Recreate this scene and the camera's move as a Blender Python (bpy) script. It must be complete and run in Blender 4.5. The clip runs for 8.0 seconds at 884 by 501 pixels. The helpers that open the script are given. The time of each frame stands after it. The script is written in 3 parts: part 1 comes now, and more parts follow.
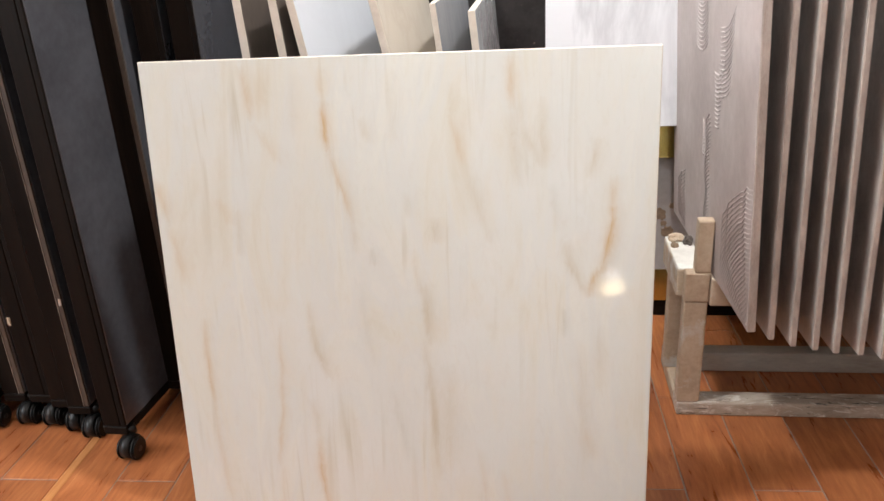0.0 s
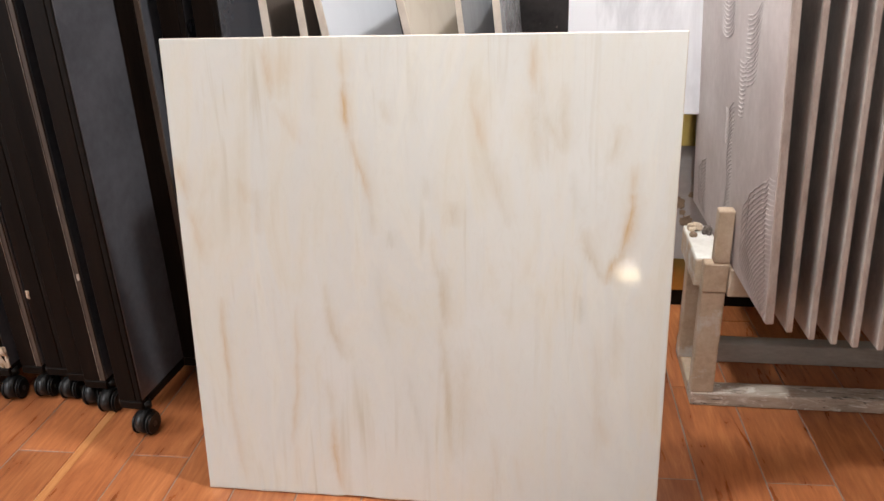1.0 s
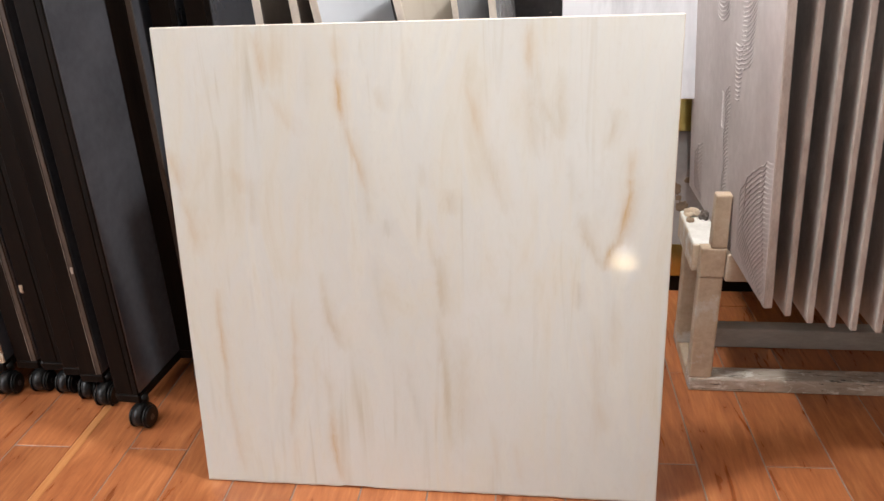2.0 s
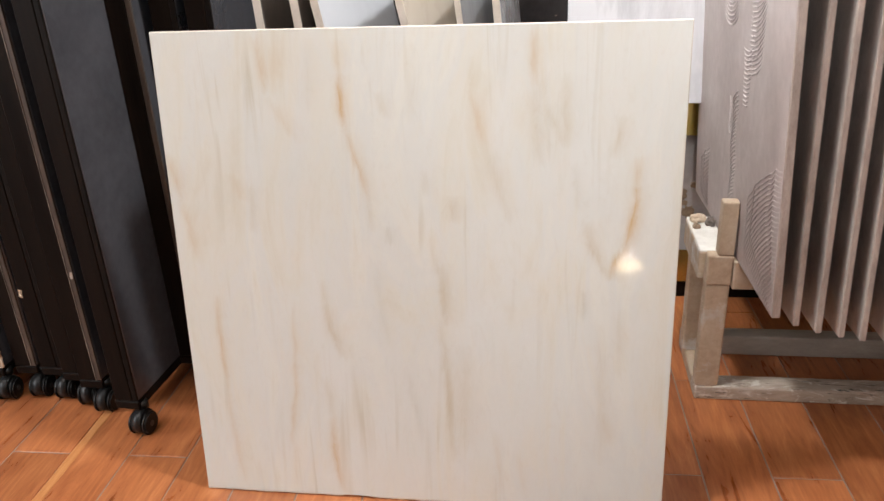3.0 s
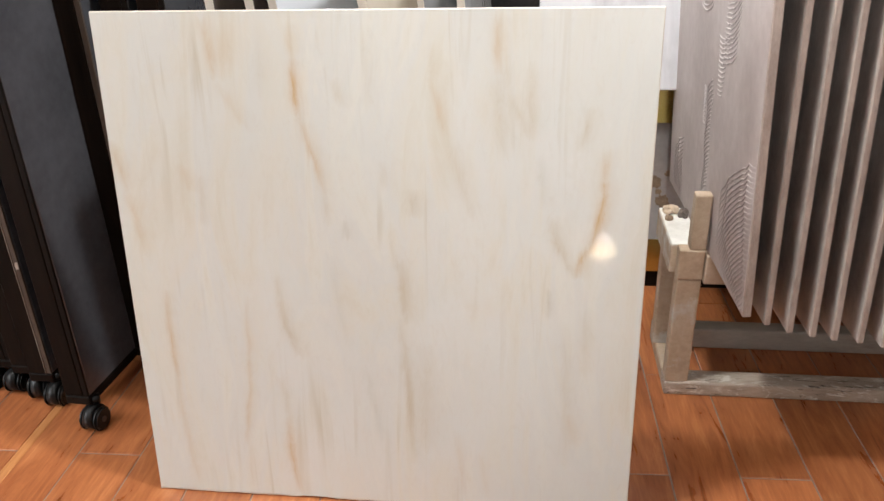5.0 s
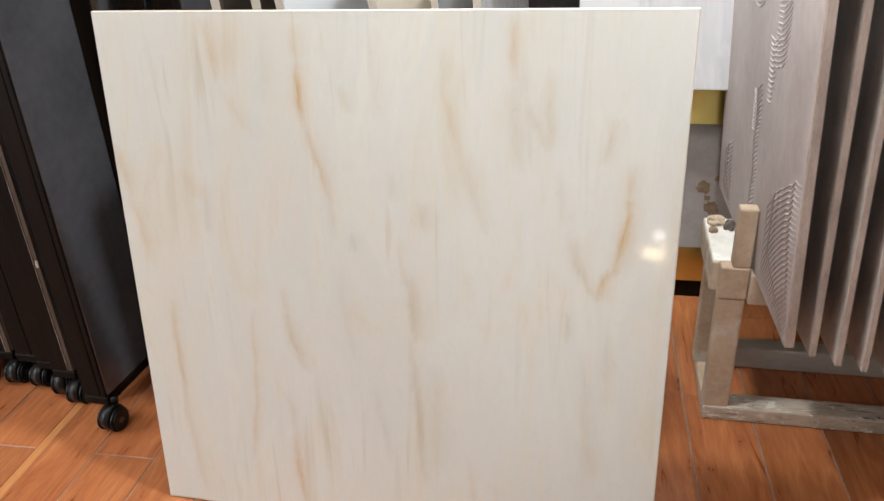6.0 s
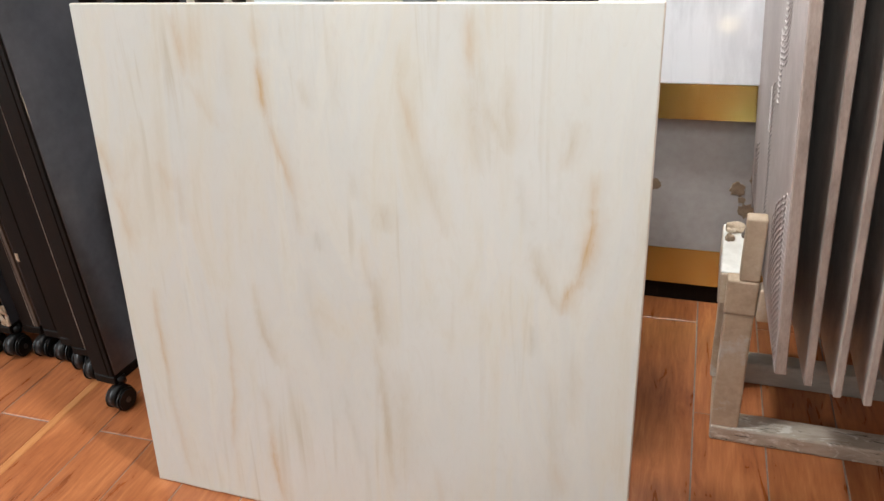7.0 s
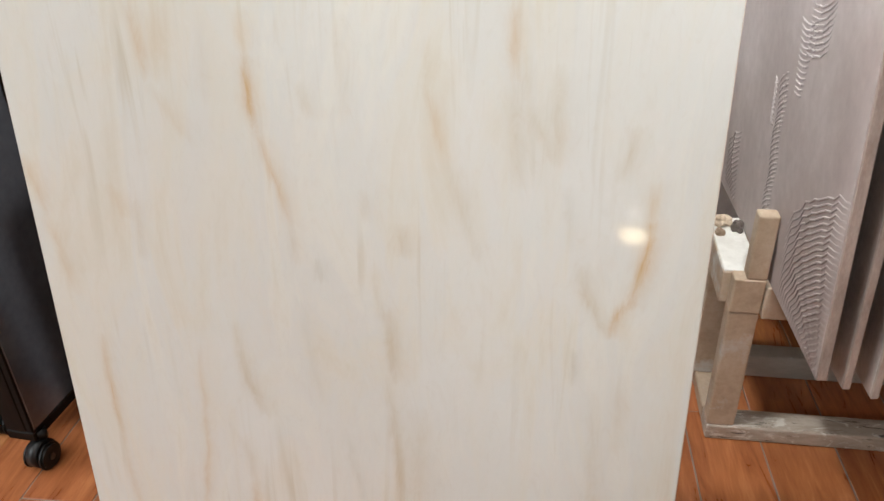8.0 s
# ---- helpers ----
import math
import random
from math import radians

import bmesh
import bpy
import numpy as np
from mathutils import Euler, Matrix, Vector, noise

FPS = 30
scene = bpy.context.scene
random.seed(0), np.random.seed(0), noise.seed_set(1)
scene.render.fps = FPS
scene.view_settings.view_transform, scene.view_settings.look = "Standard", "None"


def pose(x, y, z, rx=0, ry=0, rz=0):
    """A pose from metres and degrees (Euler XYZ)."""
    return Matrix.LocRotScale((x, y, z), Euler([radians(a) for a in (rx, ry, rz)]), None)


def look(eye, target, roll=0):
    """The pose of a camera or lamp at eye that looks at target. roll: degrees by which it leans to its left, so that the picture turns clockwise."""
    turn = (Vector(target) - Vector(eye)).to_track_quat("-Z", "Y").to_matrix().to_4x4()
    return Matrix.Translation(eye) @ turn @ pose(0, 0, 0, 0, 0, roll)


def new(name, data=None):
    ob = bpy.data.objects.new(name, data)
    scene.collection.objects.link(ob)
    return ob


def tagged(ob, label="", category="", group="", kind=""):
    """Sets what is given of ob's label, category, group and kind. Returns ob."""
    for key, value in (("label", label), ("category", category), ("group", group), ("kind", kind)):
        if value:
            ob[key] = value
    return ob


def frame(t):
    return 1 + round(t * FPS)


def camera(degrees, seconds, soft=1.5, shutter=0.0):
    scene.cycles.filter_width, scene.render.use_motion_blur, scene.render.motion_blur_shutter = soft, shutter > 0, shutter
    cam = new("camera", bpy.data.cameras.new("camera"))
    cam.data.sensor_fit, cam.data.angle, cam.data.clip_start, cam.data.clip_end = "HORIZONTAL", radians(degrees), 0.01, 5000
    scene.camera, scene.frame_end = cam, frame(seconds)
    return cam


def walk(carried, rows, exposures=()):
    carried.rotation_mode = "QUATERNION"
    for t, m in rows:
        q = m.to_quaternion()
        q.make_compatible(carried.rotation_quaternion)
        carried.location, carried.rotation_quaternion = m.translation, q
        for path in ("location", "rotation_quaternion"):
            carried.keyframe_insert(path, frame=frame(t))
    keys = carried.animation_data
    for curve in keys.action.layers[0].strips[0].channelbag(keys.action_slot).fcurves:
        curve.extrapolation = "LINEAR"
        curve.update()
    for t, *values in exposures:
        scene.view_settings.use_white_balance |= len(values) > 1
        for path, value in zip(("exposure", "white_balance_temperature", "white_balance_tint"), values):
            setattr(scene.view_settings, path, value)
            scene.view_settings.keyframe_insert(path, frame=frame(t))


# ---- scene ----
cam = camera(59.3, 8.0)
PATH = [
    (0, (0.621, 0.731, 0.965), (0.378, 2.562, 0.198), -3.1),
    (0.5, (0.624, 0.73, 0.956), (0.347, 2.552, 0.179), -2.6),
    (1, (0.615, 0.734, 0.964), (0.337, 2.544, 0.16), -2.2),
    (2.5, (0.609, 0.749, 0.956), (0.35, 2.551, 0.126), -3.0),
    (3, (0.608, 0.762, 0.964), (0.336, 2.561, 0.133), -2.7),
    (3.5, (0.607, 0.758, 0.958), (0.338, 2.566, 0.145), -2.5),
    (4, (0.607, 0.755, 0.963), (0.356, 2.566, 0.152), -2.3),
    (4.5, (0.612, 0.774, 0.961), (0.386, 2.576, 0.124), -1.9),
    (4.7, (0.622, 0.796, 0.963), (0.405, 2.587, 0.1), -1.6),
    (6, (0.695, 0.926, 0.976), (0.31, 2.657, 0.051), -2.7),
    (6.5, (0.81, 0.99, 0.974), (0.239, 2.653, 0.021), -3.1),
    (7, (0.862, 1.023, 0.972), (0.234, 2.666, 0.02), -4.4),
    (7.5, (0.811, 1.048, 0.972), (0.299, 2.697, -0.038), -2.2),
    (8, (0.626, 1.111, 0.97), (0.357, 2.81, -0.056), -1.7),
]
walk(cam, [(t, look(eye, target, roll)) for t, eye, target, roll in PATH],
     [(0, 0.10, 6620, 13), (1, 0.03, 6640, 14), (4.5, 0.09, 6640, 13), (6, 0.02, 6480, 10), (7, -0.01, 6460, 10), (7.5, 0.05, 6460, 10), (8, -0.01, 6460, 10)])

# ---- world and light ----
world = bpy.data.worlds.new("showroom_world")
scene.world = world
world.use_nodes = True
wn = world.node_tree.nodes
sky = wn.new("ShaderNodeTexSky")
sky.sky_type, sky.sun_disc = "NISHITA", False
sky.sun_elevation, sky.sun_rotation = radians(50), radians(180)
world.node_tree.links.new(sky.outputs[0], wn["Background"].inputs[0])
wn["Background"].inputs[1].default_value = 0.12


def lamp(name, kind, m, energy, colour, size=0.1, size_y=None):
    data = bpy.data.lights.new(name, kind)
    data.energy, data.color = energy, colour
    if kind == "AREA":
        data.size = size
        if size_y:
            data.shape, data.size_y = "RECTANGLE", size_y
    else:
        data.shadow_soft_size = size
    ob = new(name, data)
    ob.matrix_world = m
    return ob


X0, X1, Y0, Y1 = -3.2, 4.2, -5.5, 3.3
CEIL = 3.0
COOL = (0.93, 0.965, 0.965)
# assumed ceiling panels, none in view, powered to balance slab and floor
PANELS = [(-1.3, 0.2, 14), (0.8, 0.3, 11), (2.3, 0.2, 2), (-1.3, -2.6, 10), (0.5, -2.6, 10), (2.3, -2.6, 8)]
for px, py, watts in PANELS:
    lamp("assumed_panel_fill", "AREA", pose(px, py, CEIL - 0.05), watts, COOL, 0.58, 0.58)
# unseen downlights, added to brighten the racks and their tiles
DOWN = [(-0.35, 1.72, 60), (1.25, 2.42, 14)]
# unseen fill spots: tiles behind the slab, marble board, first rack tile
SPOTS = [((1.6, 1.66, 2.86), (0.35, 2.2, 0.86), 260, 38), ((0.75, 1.0, 2.86), (0.98, 2.5, 1.15), 130, 40),
         ((-0.25, 1.62, 2.86), (0.98, 2.3, 0.62), 140, 36)]
for eye, target, watts, cone in SPOTS:
    sp = lamp("fill_spot", "SPOT", look(eye, target), watts, COOL, 0.09)
    sp.data.spot_size, sp.data.spot_blend = radians(cone), 0.5
for px, py, watts in DOWN:
    lamp("fill_bulb", "POINT", pose(px, py, CEIL - 0.12), watts, COOL, 0.09)
# fill from the left for the first rack tile, through an invented window
lamp("added_side_light", "AREA", look((X0 - 0.02, 0.2, 1.6), (0, 0.2, 1.5)), 100, (0.90, 0.955, 0.98), 2.2, 2.0)

# ---- materials ----


def nodes_of(name):
    m = bpy.data.materials.new(name)
    m.use_nodes = True
    nt = m.node_tree
    return m, nt, nt.nodes["Principled BSDF"]


def put(nt, kind, **values):
    n = nt.nodes.new(kind)
    for k, v in values.items():
        n.inputs[k].default_value = v
    return n


def calc(nt, op, a, b=0.0, clamp=False):
    n = nt.nodes.new("ShaderNodeMath")
    n.operation, n.use_clamp = op, clamp
    for i, v in enumerate((a, b)):
        if isinstance(v, (int, float)):
            n.inputs[i].default_value = v
        else:
            nt.links.new(v, n.inputs[i])
    return n.outputs[0]


def coords(nt, scale=(1, 1, 1), rot=(0, 0, 0), space="Object", shift=False):
    tc = nt.nodes.new("ShaderNodeTexCoord")
    mp = nt.nodes.new("ShaderNodeMapping")
    mp.inputs["Scale"].default_value = scale
    mp.inputs["Rotation"].default_value = [radians(a) for a in rot]
    nt.links.new(tc.outputs[space], mp.inputs["Vector"])
    if shift:
        info = nt.nodes.new("ShaderNodeObjectInfo")
        nt.links.new(calc(nt, "MULTIPLY", info.outputs["Random"], 37.0), mp.inputs["Location"])
    return mp.outputs[0]


def ramp(nt, fac, stops):
    r = nt.nodes.new("ShaderNodeValToRGB")
    while len(r.color_ramp.elements) < len(stops):
        r.color_ramp.elements.new(0.5)
    for e, (p, c) in zip(r.color_ramp.elements, stops):
        e.position, e.color = p, (*c, 1)
    nt.links.new(fac, r.inputs[0])
    return r.outputs[0]


def noise_tex(nt, vec, scale, detail=6, rough=0.6, distort=0.0):
    n = put(nt, "ShaderNodeTexNoise", Scale=scale, Detail=detail, Roughness=rough, Distortion=distort)
    nt.links.new(vec, n.inputs["Vector"])
    return n.outputs["Fac"]


def mix(nt, fac, a, b, mode="MIX"):
    n = nt.nodes.new("ShaderNodeMix")
    n.data_type, n.blend_type = "RGBA", mode
    for sock, v in ((n.inputs[0], fac), (n.inputs[6], a), (n.inputs[7], b)):
        if isinstance(v, (int, float)):
            sock.default_value = v
        elif isinstance(v, tuple):
            sock.default_value = (*v, 1)
        else:
            nt.links.new(v, sock)
    return n.outputs[2]


def relief(nt, bsdf, height, strength, distance):
    b = put(nt, "ShaderNodeBump", Strength=strength, Distance=distance)
    nt.links.new(height, b.inputs["Height"])
    nt.links.new(b.outputs[0], bsdf.inputs["Normal"])


def surface(name, stops, scale=(1, 1, 1), grain=8.0, rough=0.5, rough_var=0.1, bump=0.2, depth=0.002, metal=0.0, coat=0.0, spots=None, shift=True, spec=0.5):
    """A material mottled at two scales, with stains or flecks if spots is given as (colour, scale, from, to)."""
    m, nt, b = nodes_of(name)
    v = coords(nt, scale, shift=shift)
    big, fine = noise_tex(nt, v, grain, 5, 0.6), noise_tex(nt, v, grain * 9, 4, 0.6)
    fac = calc(nt, "ADD", calc(nt, "MULTIPLY", big, 0.7), calc(nt, "MULTIPLY", fine, 0.3))
    col = ramp(nt, fac, stops)
    if spots:
        c, sc, lo, hi = spots
        s = noise_tex(nt, coords(nt, (1, 1, 1), shift=shift), sc, 5, 0.65)
        mr = put(nt, "ShaderNodeMapRange", **{"From Min": lo, "From Max": hi})
        nt.links.new(s, mr.inputs[0])
        col = mix(nt, mr.outputs[0], col, c)
    nt.links.new(col, b.inputs["Base Color"])
    nt.links.new(calc(nt, "ADD", calc(nt, "MULTIPLY", big, rough_var * 2), rough - rough_var), b.inputs["Roughness"])
    b.inputs["Metallic"].default_value = metal
    b.inputs["Coat Weight"].default_value = coat
    b.inputs["Specular IOR Level"].default_value = spec
    relief(nt, b, fac, bump, depth)
    return m


def vein_stroke():
    """A node group: one brushed stroke, sharp on one flank and washed out on the other, added to a sum."""
    g = bpy.data.node_groups.new("vein_stroke", "ShaderNodeTree")
    for key in ("X", "Z", "Sum", "X0", "Z0", "Run", "Fall", "Bow", "Wide", "Strength"):
        g.interface.new_socket(key, in_out="INPUT", socket_type="NodeSocketFloat")
    g.interface.new_socket("Total", in_out="OUTPUT", socket_type="NodeSocketFloat")
    i, o = g.nodes.new("NodeGroupInput").outputs, g.nodes.new("NodeGroupOutput")
    s = calc(g, "DIVIDE", calc(g, "SUBTRACT", i["Z"], i["Z0"]), i["Fall"])
    hump = calc(g, "MULTIPLY", calc(g, "MULTIPLY", s, calc(g, "SUBTRACT", 1.0, s)), 4.0)
    mid = calc(g, "ADD", calc(g, "ADD", calc(g, "MULTIPLY", s, i["Run"]), i["X0"]), calc(g, "MULTIPLY", hump, i["Bow"]))
    d = calc(g, "DIVIDE", calc(g, "SUBTRACT", i["X"], mid), i["Wide"])
    near = calc(g, "POWER", calc(g, "SUBTRACT", 1.0, calc(g, "ABSOLUTE", d), True), 1.5)
    wash = calc(g, "POWER", calc(g, "SUBTRACT", 1.0, calc(g, "ABSOLUTE", calc(g, "MULTIPLY", calc(g, "SUBTRACT", d, 0.5), 0.42)), True), 1.4)
    one = calc(g, "ADD", calc(g, "MULTIPLY", near, 0.58), calc(g, "MULTIPLY", wash, 0.46))
    fade = calc(g, "POWER", calc(g, "MAXIMUM", hump, 0.0), 0.75)
    one = calc(g, "MULTIPLY", calc(g, "MULTIPLY", one, fade), i["Strength"])
    g.links.new(calc(g, "ADD", i["Sum"], one), o.inputs[0])
    return g


def marble_with_veins():
    """Polished cream porcelain: soft upright streaks and ochre veins."""
    m, nt, b = nodes_of("cream_veined_porcelain")
    tc = nt.nodes.new("ShaderNodeTexCoord")
    sep = nt.nodes.new("ShaderNodeSeparateXYZ")
    nt.links.new(tc.outputs["Object"], sep.inputs[0])
    wob = noise_tex(nt, coords(nt, (5, 5, 5)), 1.6, 4, 0.6)
    wob2 = noise_tex(nt, coords(nt, (60, 60, 16)), 1.0, 4, 0.6)
    X = calc(nt, "ADD", sep.outputs[0], calc(nt, "MULTIPLY", calc(nt, "SUBTRACT", wob, 0.5), 0.022))
    X = calc(nt, "ADD", X, calc(nt, "MULTIPLY", calc(nt, "SUBTRACT", wob2, 0.5), 0.007))
    ragged = noise_tex(nt, coords(nt, (70, 70, 9)), 1.0, 4, 0.6)
    Z = calc(nt, "ADD", sep.outputs[2], calc(nt, "MULTIPLY", calc(nt, "SUBTRACT", ragged, 0.5), 0.04))
    # x and z at the top and the foot, sideways bow, width, strength; from one side of the slab to the other
    amber_1 = [(0.004, 0.616, 0.023, 0.535, 0.000, 0.014, 0.50), (0.016, 0.542, 0.036, 0.431, 0.000, 0.010, 0.42),
               (0.059, 0.380, 0.062, 0.199, -0.003, 0.008, 0.62), (0.061, 0.218, 0.073, 0.007, -0.003, 0.009, 0.36),
               (0.105, 0.583, 0.121, 0.537, 0.000, 0.016, 0.36), (0.161, 0.795, 0.178, 0.701, 0.003, 0.012, 0.55),
               (0.169, 0.120, 0.172, 0.004, 0.000, 0.009, 0.24), (0.178, 0.701, 0.218, 0.631, 0.000, 0.011, 0.26),
               (0.181, 0.224, 0.165, 0.103, 0.000, 0.007, 0.50), (0.193, 0.372, 0.178, 0.187, 0.000, 0.007, 0.38),
               (0.198, 0.788, 0.197, 0.722, 0.000, 0.016, 0.26), (0.240, 0.159, 0.255, 0.001, -0.002, 0.010, 0.74)]
    amber_2 = [(0.290, 0.735, 0.296, 0.653, -0.002, 0.009, 1.00), (0.291, 0.784, 0.290, 0.724, 0.000, 0.010, 0.35),
               (0.296, 0.665, 0.330, 0.535, -0.002, 0.009, 0.62), (0.489, 0.705, 0.512, 0.621, -0.001, 0.009, 0.50),
               (0.523, 0.146, 0.533, 0.025, 0.000, 0.009, 0.24), (0.559, 0.109, 0.572, 0.018, 0.000, 0.009, 0.20),
               (0.577, 0.796, 0.580, 0.713, 0.000, 0.010, 0.58), (0.699, 0.189, 0.707, 0.127, 0.000, 0.010, 0.28),
               (0.724, 0.469, 0.702, 0.412, -0.004, 0.009, 0.75), (0.733, 0.566, 0.721, 0.456, 0.002, 0.010, 0.95),
               (0.736, 0.614, 0.732, 0.548, 0.000, 0.009, 0.50)]
    olive_1 = [(0.137, 0.566, 0.134, 0.485, 0.000, 0.009, 0.32), (0.232, 0.237, 0.246, 0.140, 0.000, 0.009, 0.28),
               (0.239, 0.409, 0.247, 0.350, 0.000, 0.008, 0.26), (0.243, 0.367, 0.270, 0.266, -0.001, 0.011, 0.55),
               (0.246, 0.786, 0.242, 0.678, 0.000, 0.012, 0.16), (0.325, 0.545, 0.332, 0.490, 0.000, 0.008, 0.26),
               (0.348, 0.710, 0.362, 0.664, 0.000, 0.009, 0.28), (0.394, 0.782, 0.398, 0.654, 0.000, 0.010, 0.16),
               (0.410, 0.594, 0.416, 0.545, 0.000, 0.009, 0.22), (0.425, 0.495, 0.429, 0.421, 0.000, 0.009, 0.24),
               (0.432, 0.449, 0.446, 0.329, 0.000, 0.008, 0.30), (0.436, 0.343, 0.451, 0.077, 0.002, 0.009, 0.48)]
    olive_2 = [(0.439, 0.440, 0.450, 0.329, 0.000, 0.013, 0.38), (0.455, 0.549, 0.458, 0.504, 0.000, 0.013, 0.40),
               (0.472, 0.304, 0.472, 0.100, 0.000, 0.018, 0.34), (0.488, 0.756, 0.490, 0.697, 0.000, 0.008, 0.20),
               (0.510, 0.633, 0.544, 0.509, 0.000, 0.012, 0.34), (0.579, 0.725, 0.594, 0.592, -0.002, 0.016, 0.34),
               (0.598, 0.689, 0.627, 0.623, 0.000, 0.012, 0.24), (0.628, 0.728, 0.631, 0.620, 0.000, 0.012, 0.34),
               (0.665, 0.514, 0.704, 0.414, -0.009, 0.011, 0.50), (0.685, 0.348, 0.693, 0.088, 0.003, 0.012, 0.24),
               (0.712, 0.670, 0.702, 0.604, 0.000, 0.009, 0.42), (0.717, 0.367, 0.721, 0.256, 0.000, 0.012, 0.26)]
    grey = [(0.355, 0.502, 0.357, 0.467, 0.000, 0.009, 0.36), (0.643, 0.600, 0.649, 0.522, 0.000, 0.008, 0.24),
            (0.331, 0.439, 0.349, 0.291, 0.000, 0.009, 0.20), (0.377, 0.256, 0.398, 0.113, 0.000, 0.009, 0.24),
            (0.660, 0.404, 0.660, 0.352, 0.000, 0.006, 0.44)]
    group = vein_stroke()

    def strokes(veins):
        """The summed weight of brushed strokes."""
        total = None
        for x0, z0, x1, z1, bow, wide, strength in veins:
            n = nt.nodes.new("ShaderNodeGroup")
            n.node_tree = group
            for key, value in (("X0", x0), ("Z0", z0), ("Run", x1 - x0), ("Fall", z1 - z0), ("Bow", bow), ("Wide", wide), ("Strength", strength)):
                n.inputs[key].default_value = value
            nt.links.new(X, n.inputs["X"])
            nt.links.new(Z, n.inputs["Z"])
            if total is not None:
                nt.links.new(total, n.inputs["Sum"])
            total = n.outputs[0]
        return total

    amber, olive_veins, grey_veins = strokes(amber_1 + amber_2), strokes(olive_1 + olive_2), strokes(grey)
    streak = noise_tex(nt, coords(nt, (11, 11, 2.6), (0, 6, 0)), 1.0, 7, 0.62, 1.5)
    cloud = noise_tex(nt, coords(nt, (6.0, 6.0, 3.0), (0, 10, 0)), 1.0, 6, 0.62, 1.1)
    fine = noise_tex(nt, coords(nt, (52, 52, 17), (0, 6, 0)), 1.0, 6, 0.72, 2.6)
    base = ramp(nt, streak, [(0.30, (0.590, 0.568, 0.478)), (0.43, (0.622, 0.618, 0.550)), (0.54, (0.606, 0.618, 0.578)), (0.64, (0.634, 0.638, 0.580)), (0.78, (0.602, 0.588, 0.505))])
    base = mix(nt, calc(nt, "MULTIPLY", calc(nt, "SUBTRACT", cloud, 0.46, True), 3.6, True), base, (0.626, 0.640, 0.604))
    base = mix(nt, calc(nt, "MULTIPLY", calc(nt, "SUBTRACT", fine, 0.52, True), 1.2, True), base, (0.545, 0.515, 0.44))
    base = mix(nt, calc(nt, "MULTIPLY", calc(nt, "SUBTRACT", 0.42, fine, True), 1.2, True), base, (0.715, 0.72, 0.70))
    olive = noise_tex(nt, coords(nt, (55, 55, 3.2), (0, 3, 0)), 1.0, 3, 0.55, 0.6)
    where = noise_tex(nt, coords(nt, (7, 7, 3.5)), 1.0, 2, 0.5)
    line = calc(nt, "MULTIPLY", calc(nt, "SUBTRACT", olive, 0.56, True), calc(nt, "MULTIPLY", calc(nt, "SUBTRACT", where, 0.47, True), 22.0), True)
    base = mix(nt, calc(nt, "MULTIPLY", line, 1.0, True), base, (0.50, 0.470, 0.375))
    broken = calc(nt, "ADD", calc(nt, "MULTIPLY", fine, 1.3), 0.35)
    base = mix(nt, calc(nt, "MULTIPLY", calc(nt, "MULTIPLY", grey_veins, broken), 1.1, True), base, (0.44, 0.43, 0.36))
    base = mix(nt, calc(nt, "MULTIPLY", calc(nt, "MULTIPLY", olive_veins, broken), 1.1, True), base, (0.47, 0.40, 0.27))
    tone = mix(nt, calc(nt, "MULTIPLY", amber, 0.8, True), (0.540, 0.445, 0.305), (0.50, 0.325, 0.150))
    base = mix(nt, calc(nt, "MULTIPLY", calc(nt, "MULTIPLY", amber, broken), 1.1, True), base, tone)
    nt.links.new(base, b.inputs["Base Color"])
    b.inputs["Roughness"].default_value = 0.07
    b.inputs["IOR"].default_value = 1.5
    return m


def plank_wood():
    """Red-orange wood-look porcelain, grain along the plank, each piece its own shade."""
    m, nt, b = nodes_of("orange_wood_tile")
    v = coords(nt, (1, 1, 1), shift=True)
    mp = put(nt, "ShaderNodeMapping", Scale=(34, 5.0, 1))
    mp.inputs["Rotation"].default_value = (0, 0, radians(7))
    nt.links.new(v, mp.inputs[0])
    grain = noise_tex(nt, mp.outputs[0], 1.0, 7, 0.65, 1.2)
    mp2 = put(nt, "ShaderNodeMapping", Scale=(150, 14, 1))
    nt.links.new(v, mp2.inputs[0])
    fine = noise_tex(nt, mp2.outputs[0], 1.0, 4, 0.6)
    blot = noise_tex(nt, v, 7.0, 3, 0.5)
    fac = calc(nt, "ADD", calc(nt, "ADD", calc(nt, "MULTIPLY", grain, 0.55), calc(nt, "MULTIPLY", fine, 0.25)), calc(nt, "MULTIPLY", blot, 0.2))
    col = ramp(nt, fac, [(0.32, (0.14, 0.040, 0.015)), (0.43, (0.29, 0.090, 0.032)), (0.54, (0.39, 0.135, 0.049)), (0.70, (0.54, 0.232, 0.095))])
    info = nt.nodes.new("ShaderNodeObjectInfo")
    hsv = put(nt, "ShaderNodeHueSaturation", Saturation=1.0)
    nt.links.new(calc(nt, "ADD", calc(nt, "MULTIPLY", info.outputs["Random"], 0.3), 0.85), hsv.inputs["Value"])
    nt.links.new(col, hsv.inputs["Color"])
    nt.links.new(hsv.outputs[0], b.inputs["Base Color"])
    nt.links.new(calc(nt, "ADD", calc(nt, "MULTIPLY", grain, 0.2), 0.2), b.inputs["Roughness"])
    relief(nt, b, fac, 0.25, 0.0015)
    return m


